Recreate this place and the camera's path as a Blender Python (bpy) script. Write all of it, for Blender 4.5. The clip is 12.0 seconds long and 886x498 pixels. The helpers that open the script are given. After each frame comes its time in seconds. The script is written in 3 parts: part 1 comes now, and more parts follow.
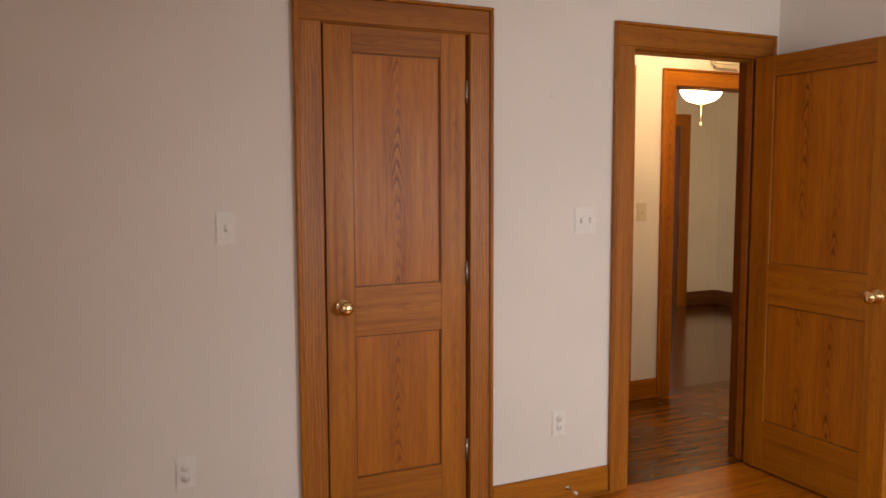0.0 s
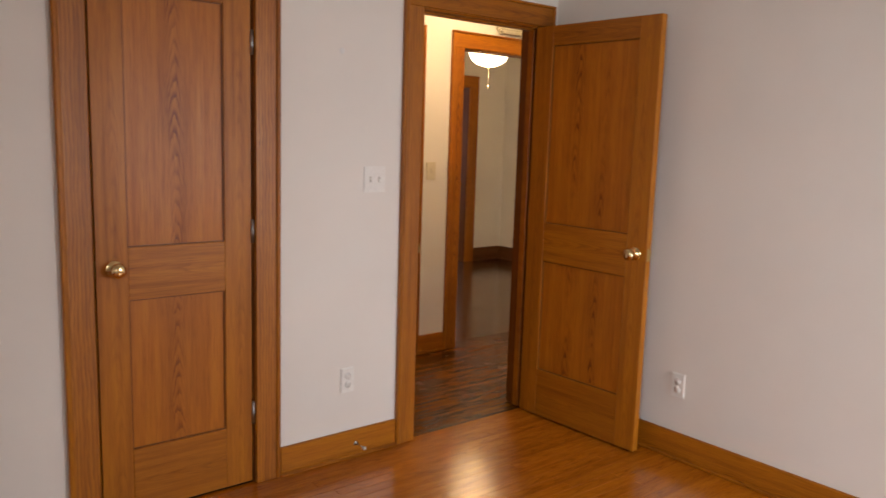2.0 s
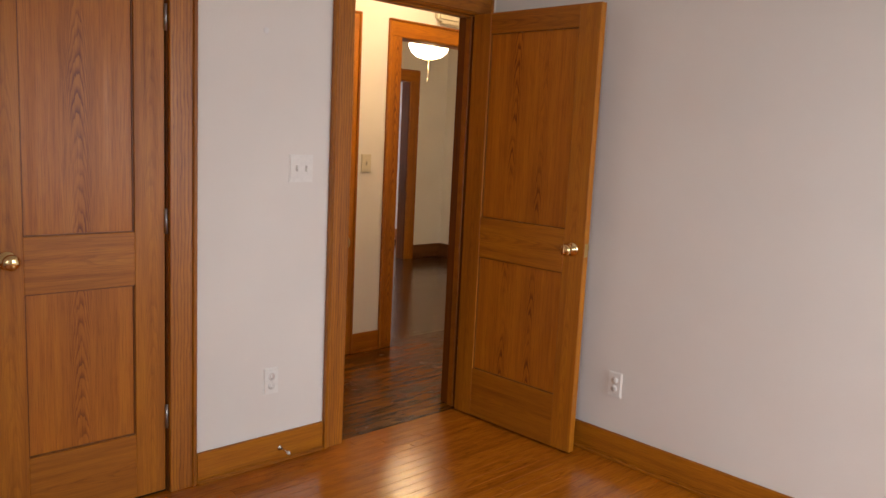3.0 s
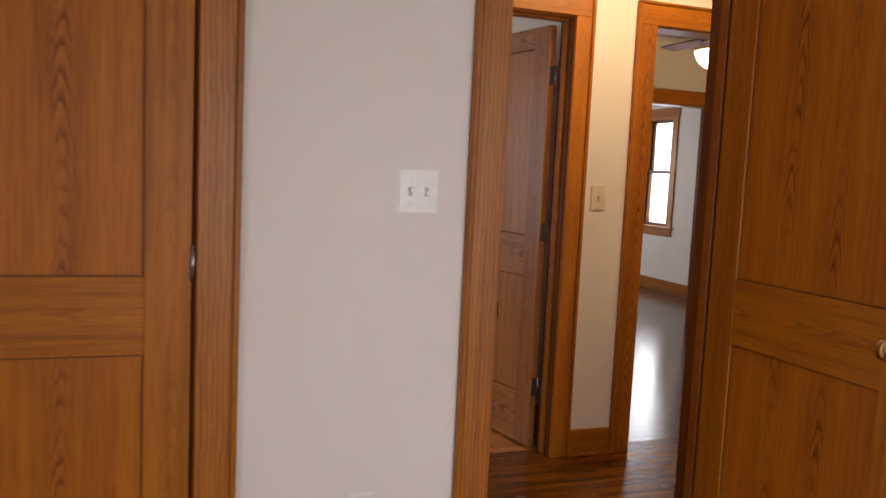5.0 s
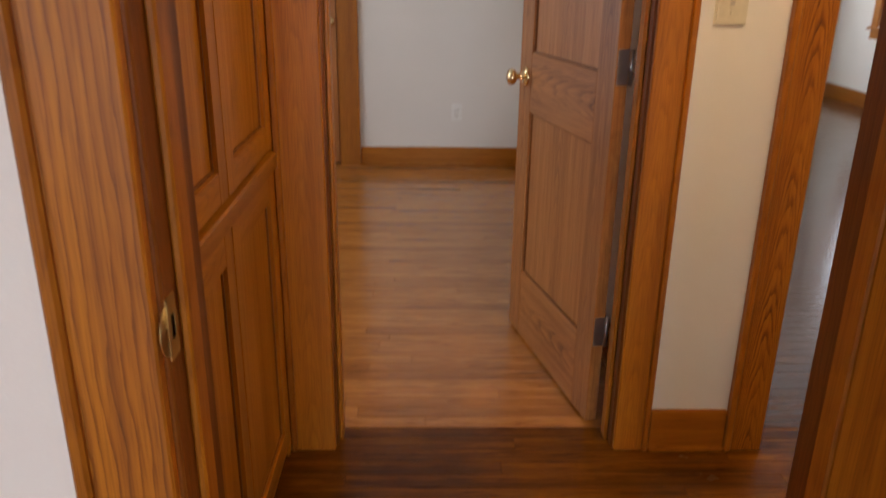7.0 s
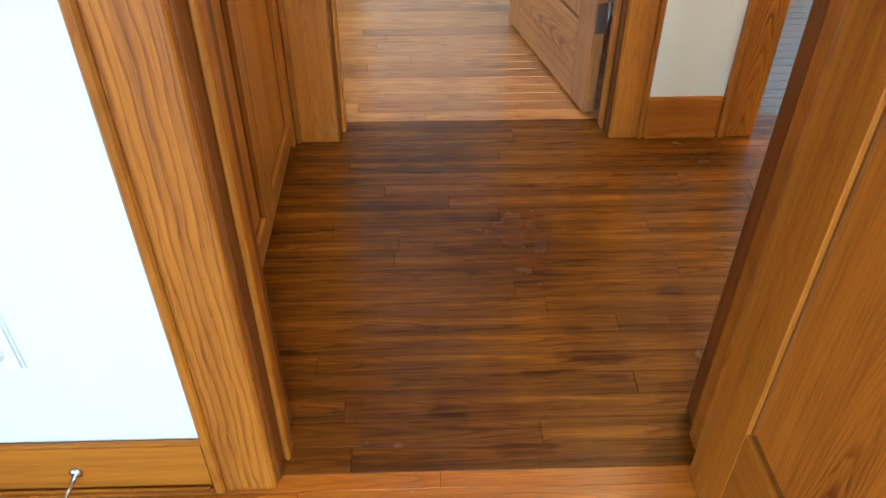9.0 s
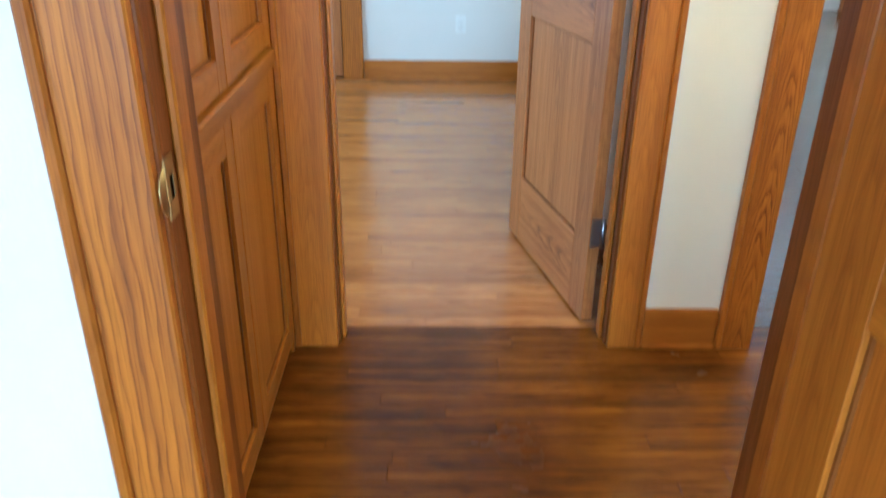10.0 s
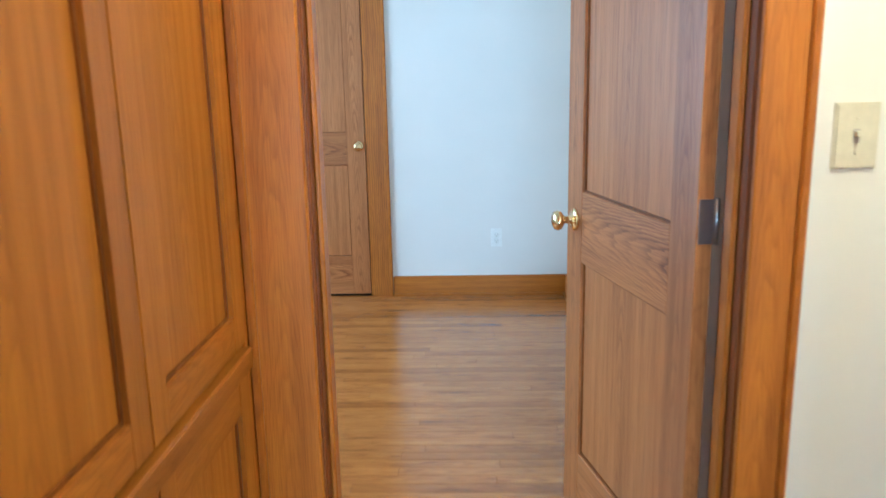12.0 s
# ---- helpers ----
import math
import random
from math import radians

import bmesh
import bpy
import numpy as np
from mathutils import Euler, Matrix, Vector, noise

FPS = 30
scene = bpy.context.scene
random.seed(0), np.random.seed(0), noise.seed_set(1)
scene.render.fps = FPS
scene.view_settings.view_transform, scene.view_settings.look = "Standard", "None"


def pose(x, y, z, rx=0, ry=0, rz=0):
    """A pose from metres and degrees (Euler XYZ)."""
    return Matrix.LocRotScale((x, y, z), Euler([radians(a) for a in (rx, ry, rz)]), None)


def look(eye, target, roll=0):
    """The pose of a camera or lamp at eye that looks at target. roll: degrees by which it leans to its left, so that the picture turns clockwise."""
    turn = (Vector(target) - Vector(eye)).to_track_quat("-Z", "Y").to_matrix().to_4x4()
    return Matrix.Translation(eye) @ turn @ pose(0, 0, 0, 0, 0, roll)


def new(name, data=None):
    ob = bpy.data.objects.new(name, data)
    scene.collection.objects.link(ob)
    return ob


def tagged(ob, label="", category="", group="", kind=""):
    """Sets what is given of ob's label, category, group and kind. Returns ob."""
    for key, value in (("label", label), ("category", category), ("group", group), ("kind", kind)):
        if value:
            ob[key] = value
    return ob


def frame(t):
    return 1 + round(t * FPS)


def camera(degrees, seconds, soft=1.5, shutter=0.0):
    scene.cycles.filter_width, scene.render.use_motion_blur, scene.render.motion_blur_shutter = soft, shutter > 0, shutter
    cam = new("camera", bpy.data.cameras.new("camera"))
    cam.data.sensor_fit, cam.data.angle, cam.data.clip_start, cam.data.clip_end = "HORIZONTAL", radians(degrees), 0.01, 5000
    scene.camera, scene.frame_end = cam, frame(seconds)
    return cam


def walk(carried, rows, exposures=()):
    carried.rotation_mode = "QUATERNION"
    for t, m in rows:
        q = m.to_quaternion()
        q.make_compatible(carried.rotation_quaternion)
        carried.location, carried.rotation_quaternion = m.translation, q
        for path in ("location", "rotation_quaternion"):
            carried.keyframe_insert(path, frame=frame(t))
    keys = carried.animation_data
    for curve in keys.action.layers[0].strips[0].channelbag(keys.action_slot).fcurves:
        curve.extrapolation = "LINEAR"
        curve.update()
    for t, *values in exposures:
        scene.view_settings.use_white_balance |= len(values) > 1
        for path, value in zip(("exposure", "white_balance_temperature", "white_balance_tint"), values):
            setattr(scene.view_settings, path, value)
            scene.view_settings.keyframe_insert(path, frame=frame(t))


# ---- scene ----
cam = camera(59.8, 12.0, shutter=0.4)
PATH = [
    (0, (-2.230, -2.874, 1.454), (-1.415, -1.056, 1.275), -0.2),
    (0.5, (-2.197, -2.864, 1.438), (-1.307, -1.084, 1.244), -0.4),
    (1, (-2.156, -2.847, 1.449), (-1.167, -1.124, 1.218), 0.5),
    (1.5, (-2.19, -2.828, 1.457), (-1.045, -1.21, 1.192), 1.2),
    (2, (-2.194, -2.864, 1.469), (-0.936, -1.335, 1.181), 1.8),
    (2.5, (-2.158, -2.82, 1.447), (-0.796, -1.385, 1.155), 2.4),
    (3, (-2.053, -2.786, 1.428), (-0.687, -1.353, 1.143), 2.8),
    (3.5, (-1.88, -2.588, 1.365), (-0.63, -1.05, 1.115), 2.8),
    (3.7, (-1.726, -2.583, 1.401), (-0.620, -0.938, 1.133), 2.7),
    (5.3, (-0.656, -1.799, 1.315), (-0.05, 0.097, 1.117), 2.4),
    (5.5, (-0.497, -1.639, 1.315), (0.068, 0.268, 1.103), 2.1),
    (6, (-0.186, -1.286, 1.308), (0.273, 0.642, 1.041), 2.1),
    (6.5, (0.071, -0.972, 1.298), (0.335, 0.967, 0.884), 2.2),
    (7, (0.274, -0.732, 1.305), (0.32, 1.146, 0.619), 0.8),
    (7.5, (0.36, -0.709, 1.276), (0.274, 1.048, 0.325), 0.3),
    (7.7, (0.37, -0.714, 1.263), (0.279, 1.003, 0.243), -0.4),
    (9.3, (0.258, -0.829, 1.19), (0.32, 0.711, -0.085), 0.4),
    (9.5, (0.266, -0.832, 1.195), (0.326, 0.778, 0.011), 0.5),
    (10, (0.294, -0.788, 1.254), (0.325, 1.015, 0.389), 0.8),
    (10.5, (0.324, -0.752, 1.338), (0.306, 1.156, 0.74), 1.4),
    (11, (0.352, -0.701, 1.32), (0.304, 1.239, 0.836), 1.1),
    (11.5, (0.336, -0.533, 1.311), (0.291, 1.413, 0.851), 1.3),
    (12, (0.315, -0.223, 1.354), (0.246, 1.73, 0.925), -1.2),
]
EXPOSURES = [(0, -0.38, 8100, 21), (2.0, -0.36, 7500, 19), (3.7, -0.42, 7400, 20), (6.0, -0.60, 7400, 21), (7.0, -0.15, 6900, 17), (7.7, 0.64, 5800, 7), (9.3, 1.02, 4850, -10), (10.5, 1.05, 4500, -7), (12, 0.95, 4620, -6)]
walk(cam, [(t, look(e, g, r)) for t, e, g, r in PATH], EXPOSURES)

# ---- world, sun, large lights ----
world = bpy.data.worlds.new("world")
scene.world = world
world.use_nodes = True
wn, wl = world.node_tree.nodes, world.node_tree.links
sky = wn.new("ShaderNodeTexSky")
sky.sky_type, sky.sun_disc, sky.sun_elevation, sky.sun_rotation = "NISHITA", False, radians(40), radians(150)
wn["Background"].inputs["Strength"].default_value = 0.12
wl.new(sky.outputs[0], wn["Background"].inputs[0])
sun = new("sun", bpy.data.lights.new("sun", "SUN"))
sun.data.energy, sun.data.angle, sun.data.color = 0.8, radians(12), (1, 0.95, 0.88)
sun.matrix_world = look((2, -6, 8), (0, 0, 0))


def window_light(name, eye, target, width, height, watts, color, spread=180):
    lamp = bpy.data.lights.new(name, "AREA")
    lamp.shape, lamp.size, lamp.size_y, lamp.energy, lamp.color = "RECTANGLE", width, height, watts, color
    lamp.spread = radians(spread)
    ob = new(name, lamp)
    ob.matrix_world = look(eye, target)
    return ob


def bulb(name, place, watts, color, radius):
    lamp = bpy.data.lights.new(name, "POINT")
    lamp.energy, lamp.color, lamp.shadow_soft_size = watts, color, radius
    ob = new(name, lamp)
    ob.location = place
    return ob


DAY = (0.72, 0.86, 1.0)
WARM = (1.0, 0.76, 0.46)
window_light("daylight_room", (0.30, -4.16, 1.35), (0.55, 0, 0.0), 0.9, 1.1, 40, DAY, 120)
window_light("daylight_room_west", (-3.16, -3.45, 1.40), (0.89, -2.2, -0.3), 1.1, 1.2, 37, DAY, 125)
window_light("daylight_bedroom", (-2.16, 3.0, 1.45), (1, 3.0, 1.2), 1.5, 1.3, 37, DAY)
window_light("daylight_sunroom", (4.76, 6.4, 1.45), (0, 6.0, 1.0), 1.1, 1.25, 24, DAY)
# fill lamp that brightens the end room's east wall, no known source
window_light("daylight_sunroom_north", (3.2, 7.96, 1.45), (3.8, 4.2, 1.0), 1.3, 1.25, 45, DAY)
bulb("hall_bulb", (1.05, 0.46, 2.44), 26, (1.0, 0.78, 0.47), 0.07)
bulb("fan_bulb", (2.62, 2.42, 2.06), 28, (1.0, 0.72, 0.38), 0.10)


# ---- materials ----
def material(name):
    m = bpy.data.materials.new(name)
    m.use_nodes = True
    nt = m.node_tree
    return m, nt, nt.nodes["Principled BSDF"]


def node(nt, kind, **sets):
    n = nt.nodes.new(kind)
    for k, v in sets.items():
        n.inputs[k.replace("_", " ")].default_value = v
    return n


def ramp(nt, source, stops):
    n = nt.nodes.new("ShaderNodeValToRGB")
    while len(n.color_ramp.elements) < len(stops):
        n.color_ramp.elements.new(0.5)
    for e, (p, c) in zip(n.color_ramp.elements, stops):
        e.position, e.color = p, (*c, 1)
    nt.links.new(source, n.inputs[0])
    return n.outputs[0]


def mixed(nt, kind, fac, a, b):
    n = nt.nodes.new("ShaderNodeMix")
    n.data_type, n.blend_type = "RGBA", kind
    for sock, v in ((n.inputs[0], fac), (n.inputs[6], a), (n.inputs[7], b)):
        if isinstance(v, (int, float)):
            sock.default_value = v
        elif isinstance(v, tuple):
            sock.default_value = (*v, 1)
        else:
            nt.links.new(v, sock)
    return n.outputs[2]


def math_node(nt, op, a, b):
    n = nt.nodes.new("ShaderNodeMath")
    n.operation = op
    for sock, v in zip(n.inputs, (a, b)):
        if isinstance(v, (int, float)):
            sock.default_value = v
        else:
            nt.links.new(v, sock)
    return n.outputs[0]


def bump(nt, bsdf, height, strength, distance):
    n = node(nt, "ShaderNodeBump", Strength=strength, Distance=distance)
    nt.links.new(height, n.inputs["Height"])
    nt.links.new(n.outputs[0], bsdf.inputs["Normal"])


def wood_frame(nt, axis):
    """Object coordinates turned so that the grain runs along z, moved on by a random stretch for each board."""
    L = nt.links
    coord = nt.nodes.new("ShaderNodeTexCoord")
    info = nt.nodes.new("ShaderNodeObjectInfo")
    turn = nt.nodes.new("ShaderNodeMapping")
    turn.inputs["Rotation"].default_value = {"X": (0, radians(-90), 0), "Y": (radians(90), 0, 0), "Z": (0, 0, 0)}[axis]
    L.new(coord.outputs["Object"], turn.inputs[0])
    rnd = nt.nodes.new("ShaderNodeCombineXYZ")
    for i in range(3):
        L.new(info.outputs["Random"], rnd.inputs[i])
    shift = nt.nodes.new("ShaderNodeVectorMath")
    shift.operation = "MULTIPLY_ADD"
    L.new(rnd.outputs[0], shift.inputs[0])
    shift.inputs[1].default_value = (0.0, 0.0, 5.3)
    L.new(turn.outputs[0], shift.inputs[2])
    return turn.outputs[0], shift.outputs[0], info.outputs["Random"]


def scaled_noise(nt, vector, scale, detail=3.0, rough=0.55):
    m = nt.nodes.new("ShaderNodeMapping")
    m.inputs["Scale"].default_value = scale
    nt.links.new(vector, m.inputs[0])
    n = node(nt, "ShaderNodeTexNoise", Scale=1.0, Detail=detail, Roughness=rough)
    nt.links.new(m.outputs[0], n.inputs[0])
    return n.outputs["Fac"]


def oak(name, light, mid, dark, axis, across="X", rough=0.42, contrast=1.0, board=0.08, coat=0.03, peaks=0.8, narrow=2600.0, slope=17.0, pair=0.0,
        middle=0.0, straight=0.4, spacing=90.0, shine=0.36, sway=0.02, reach=0.075, ragged_by=1.6):
    """Plain-sawn oak: grain along axis, nested arches about the board's middle (two rows at +-pair), straight lines beyond.
    across: the way over the board after the grain is turned to z."""
    m, nt, b = material(name)
    L = nt.links
    still, moved, rnd = wood_frame(nt, axis)
    split = nt.nodes.new("ShaderNodeSeparateXYZ")
    L.new(still, split.inputs[0])
    far = nt.nodes.new("ShaderNodeSeparateXYZ")
    L.new(moved, far.inputs[0])
    u = split.outputs[0 if across == "X" else 1]
    if middle:
        u = math_node(nt, "SUBTRACT", u, middle)
    waver = scaled_noise(nt, moved, (5, 5, 3.0), 2.0)
    wobble = math_node(nt, "MULTIPLY", math_node(nt, "SUBTRACT", waver, 0.5), sway * 2)
    if pair:
        u = math_node(nt, "SUBTRACT", math_node(nt, "ABSOLUTE", u, 0.0), pair)
    else:
        u = math_node(nt, "ADD", u, math_node(nt, "MULTIPLY", math_node(nt, "SUBTRACT", rnd, 0.5), 0.02))
    u = math_node(nt, "ADD", u, wobble)
    sq = math_node(nt, "MULTIPLY", u, u)
    ragged = scaled_noise(nt, moved, (70, 70, 7), 3.0)
    field = math_node(nt, "ADD", math_node(nt, "MULTIPLY", sq, narrow), math_node(nt, "MULTIPLY", far.outputs[2], slope))
    field = math_node(nt, "ADD", field, math_node(nt, "MULTIPLY", ragged, 1.5))
    arch = ramp(nt, math_node(nt, "FRACT", field, 0.0), [(0.0, (0.26, 0.15, 0.08)), (0.20, (0.55, 0.42, 0.32)), (0.48, (0.95, 0.92, 0.90)), (0.92, (1, 1, 1)), (1.0, (0.5, 0.38, 0.28))])
    near = ramp(nt, sq, [(0.0, (1, 1, 1)), ((reach * 0.6) ** 2, (0.8,) * 3), (reach ** 2, (0.06,) * 3)])
    patches = ramp(nt, scaled_noise(nt, moved, (6, 6, 3.2), 2.0), [(0.38, (0.25,) * 3), (0.58, (1, 1, 1))])
    streak = scaled_noise(nt, moved, (38, 38, 1.2), 4.0)
    col = ramp(nt, streak, [(0.18, dark), (0.50, mid), (0.82, light)])
    # straight rings out towards the edges
    level = math_node(nt, "ADD", math_node(nt, "MULTIPLY", math_node(nt, "ADD", u, wobble), spacing), math_node(nt, "MULTIPLY", ragged, ragged_by))
    lines = ramp(nt, math_node(nt, "FRACT", level, 0.0), [(0.0, (0.46, 0.37, 0.28)), (0.24, (0.84, 0.79, 0.73)), (0.5, (1, 1, 1)), (0.95, (1, 1, 1)), (1.0, (0.62, 0.54, 0.46))])
    col = mixed(nt, "MULTIPLY", straight * contrast, col, lines)
    weight = math_node(nt, "MULTIPLY", math_node(nt, "MULTIPLY", near, patches), peaks * contrast)
    col = mixed(nt, "MULTIPLY", weight, col, arch)
    pores = scaled_noise(nt, moved, (420, 420, 9), 2.0)
    pored = ramp(nt, pores, [(0.34, (0.40, 0.28, 0.20)), (0.52, (1, 1, 1))])
    col = mixed(nt, "MULTIPLY", 0.45 * contrast, col, pored)
    tone = ramp(nt, rnd, [(0.0, (0.66, 0.60, 0.54)), (0.35, (0.88, 0.86, 0.84)), (1.0, (1.0, 1.0, 1.0))])
    col = mixed(nt, "MULTIPLY", min(1.0, board * 8), col, tone) if board else col
    L.new(col, b.inputs["Base Color"])
    L.new(ramp(nt, streak, [(0.2, (rough + 0.08,) * 3), (0.8, (rough - 0.05,) * 3)]), b.inputs["Roughness"])
    b.inputs["Specular IOR Level"].default_value = shine
    b.inputs["Coat Weight"].default_value, b.inputs["Coat Roughness"].default_value = coat, 0.22
    bump(nt, b, pores, 0.12, 0.002)
    return m


def floor_oak(name, light, mid, dark, rough, coat, stains=0.3, shine=0.35, tones=0.12, streaks=0.5):
    m = oak(name, light, mid, dark, "X", "Y", rough, 0.9, tones, coat, peaks=0.6, narrow=3600.0, slope=7.0, middle=0.028, straight=0.12, spacing=150.0, shine=shine, reach=0.05)
    nt = m.node_tree
    b = nt.nodes["Principled BSDF"]
    old = b.inputs["Base Color"].links[0].from_socket
    geo = nt.nodes.new("ShaderNodeNewGeometry")
    blot = node(nt, "ShaderNodeTexNoise", Scale=2.3, Detail=5.0, Roughness=0.6)
    nt.links.new(geo.outputs["Position"], blot.inputs[0])
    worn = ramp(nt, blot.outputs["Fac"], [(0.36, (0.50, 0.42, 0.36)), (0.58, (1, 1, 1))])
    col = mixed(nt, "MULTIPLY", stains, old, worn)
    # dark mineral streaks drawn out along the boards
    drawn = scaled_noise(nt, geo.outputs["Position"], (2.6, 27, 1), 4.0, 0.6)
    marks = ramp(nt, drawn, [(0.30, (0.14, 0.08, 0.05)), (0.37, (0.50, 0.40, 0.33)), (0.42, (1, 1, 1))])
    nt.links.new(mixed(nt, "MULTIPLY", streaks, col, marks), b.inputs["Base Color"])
    rr = ramp(nt, blot.outputs["Fac"], [(0.3, (rough + 0.05,) * 3), (0.65, (rough - 0.03,) * 3)])
    nt.links.new(rr, b.inputs["Roughness"])
    # old finish: slow waves over the boards
    wave = scaled_noise(nt, geo.outputs["Position"], (9, 17, 9), 2.0)
    n = node(nt, "ShaderNodeBump", Strength=0.05, Distance=0.01)
    nt.links.new(wave, n.inputs["Height"])
    nt.links.new(b.inputs["Normal"].links[0].from_node.outputs[0], n.inputs["Normal"])
    nt.links.new(n.outputs[0], b.inputs["Normal"])
    return m


def paint(name, color, rough=0.75, relief=0.25):
    m, nt, b = material(name)
    geo = nt.nodes.new("ShaderNodeNewGeometry")
    peel = node(nt, "ShaderNodeTexNoise", Scale=140.0, Detail=3.0)
    nt.links.new(geo.outputs["Position"], peel.inputs[0])
    patch = node(nt, "ShaderNodeTexNoise", Scale=1.7, Detail=4.0)
    nt.links.new(geo.outputs["Position"], patch.inputs[0])
    soft = tuple(c * 0.94 for c in color)
    nt.links.new(ramp(nt, patch.outputs["Fac"], [(0.3, soft), (0.7, color)]), b.inputs["Base Color"])
    b.inputs["Roughness"].default_value = rough
    bump(nt, b, peel.outputs["Fac"], relief, 0.002)
    return m


def plain(name, color, rough=0.5, metal=0.0, spots=0.08):
    m, nt, b = material(name)
    coord = nt.nodes.new("ShaderNodeTexCoord")
    n = node(nt, "ShaderNodeTexNoise", Scale=60.0, Detail=3.0)
    nt.links.new(coord.outputs["Object"], n.inputs[0])
    low = tuple(c * (1 - spots) for c in color)
    nt.links.new(ramp(nt, n.outputs["Fac"], [(0.3, low), (0.7, color)]), b.inputs["Base Color"])
    nt.links.new(ramp(nt, n.outputs["Fac"], [(0.3, (rough + 0.06,) * 3), (0.7, (rough,) * 3)]), b.inputs["Roughness"])
    b.inputs["Metallic"].default_value = metal
    return m


def glowing(name, color, strength):
    m, nt, b = material(name)
    b.inputs["Base Color"].default_value = (*color, 1)
    b.inputs["Emission Color"].default_value = (*color, 1)
    b.inputs["Emission Strength"].default_value = strength
    return m


TRIM_C = ((0.55, 0.196, 0.012), (0.46, 0.150, 0.008), (0.28, 0.080, 0.004))
CASING = oak("oak_casing_upright", *TRIM_C, "Z", peaks=0.15, slope=5.0, straight=0.92, spacing=76.0, board=0.03, shine=0.5, sway=0.009, ragged_by=1.1)
CASING_ARCHED = oak("oak_casing_arched", *TRIM_C, "Z", peaks=1.0, slope=13.0, narrow=3200.0, straight=0.35, board=0.03, sway=0.012)
# trim oak darkened: the shade inside the door openings is in this colour
JAMB_SHADED = oak("oak_jamb_shaded", (0.26, 0.078, 0.009), (0.20, 0.056, 0.006), (0.11, 0.028, 0.003), "Z", "Y", peaks=0.35, slope=6.0, straight=0.4, board=0.05, shine=0.3)
OAK_V = oak("oak_upright", *TRIM_C, "Z", peaks=0.35, slope=11.0, straight=0.15, spacing=130.0, contrast=0.8)
OAK_X = oak("oak_level_x", *TRIM_C, "X", peaks=0.45, slope=9.0, straight=0.15, contrast=0.85)
OAK_Y = oak("oak_level_y", *TRIM_C, "Y", "Y", peaks=0.7, slope=9.0, straight=0.3)
PANEL_C = ((0.57, 0.192, 0.014), (0.49, 0.152, 0.009), (0.36, 0.104, 0.006))
PANEL = oak("oak_panel_single", *PANEL_C, "Z", peaks=0.9, slope=15.0, narrow=2600.0, straight=0.16, spacing=160.0, board=0.04, sway=0.012, reach=0.055)
PANEL_PAIR = oak("oak_panel_matched", *PANEL_C, "Z", peaks=0.95, slope=12.0, narrow=2600.0, straight=0.16, spacing=160.0, board=0.04, pair=0.085, sway=0.016, reach=0.06)
# door oak made paler and less orange: the far bedroom's daylight, in colour
DAYLIT_C = ((0.58, 0.245, 0.070), (0.50, 0.198, 0.052), (0.35, 0.124, 0.028))
DAYLIT_V = oak("daylit_oak_upright", *DAYLIT_C, "Z", peaks=0.5, slope=11.0, straight=0.25, spacing=130.0, shine=0.5, coat=0.15)
DAYLIT_X = oak("daylit_oak_level", *DAYLIT_C, "X", peaks=0.8, slope=10.0, narrow=900.0, straight=0.15, shine=0.5, coat=0.15, reach=0.12)
DAYLIT_P = oak("daylit_oak_panel", *DAYLIT_C, "Z", peaks=0.45, slope=13.0, straight=0.14, spacing=160.0, board=0.04, shine=0.5, coat=0.15, sway=0.012)
# darkened oak for the shade line at panel edges
BEAD_SHADE = oak("oak_bead_shade", (0.30, 0.098, 0.010), (0.23, 0.070, 0.007), (0.14, 0.040, 0.004), "Z", peaks=0.1, straight=0.1)
CAB_C = ((0.50, 0.198, 0.012), (0.43, 0.158, 0.008), (0.32, 0.106, 0.005))
CAB_V = oak("cabinet_oak_upright", *CAB_C, "Z", "Y", contrast=0.7, peaks=0.4, straight=0.25)
CAB_Y = oak("cabinet_oak_level", *CAB_C, "Y", "Y", contrast=0.7, peaks=0.4, straight=0.25)
CAB_P = oak("cabinet_oak_panel", *CAB_C, "Z", "Y", contrast=0.7, peaks=0.35, straight=0.12, spacing=60.0, board=0.04, reach=0.09)
CAB_ARCHED = oak("cabinet_oak_panel_arched", *CAB_C, "Z", "Y", contrast=0.9, peaks=1.0, slope=14.0, narrow=1500.0, straight=0.2, board=0.04, reach=0.12)
FLOOR_ROOM = floor_oak("floor_oak_amber", (0.62, 0.205, 0.016), (0.52, 0.155, 0.010), (0.33, 0.085, 0.006), 0.15, 0.35, 0.3, 0.45, 0.05, 0.25)
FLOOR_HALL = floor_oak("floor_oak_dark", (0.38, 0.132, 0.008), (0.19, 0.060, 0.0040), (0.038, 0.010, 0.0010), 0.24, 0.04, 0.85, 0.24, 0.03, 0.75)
FLOOR_BED = floor_oak("floor_oak_honey", (0.66, 0.285, 0.062), (0.58, 0.228, 0.044), (0.40, 0.140, 0.022), 0.19, 0.4, 0.2, 0.5, 0.12, 0.5)
FLOOR_LIVING = floor_oak("floor_oak_brown", (0.15, 0.065, 0.025), (0.11, 0.045, 0.016), (0.07, 0.027, 0.010), 0.13, 0.3, 0.12, 0.5)
WALL = paint("wall_paint_white", (0.82, 0.765, 0.69))
WALL_HALL = paint("wall_paint_cream", (0.87, 0.835, 0.765))
CEIL = paint("ceiling_paint", (0.82, 0.80, 0.76), 0.85, 0.4)
SUB = plain("joint_dark", (0.035, 0.018, 0.008), 0.8)
BRASS = plain("polished_brass", (0.86, 0.66, 0.34), 0.13, 1.0)
DULL_BRASS = plain("worn_brass", (0.55, 0.40, 0.17), 0.35, 1.0)
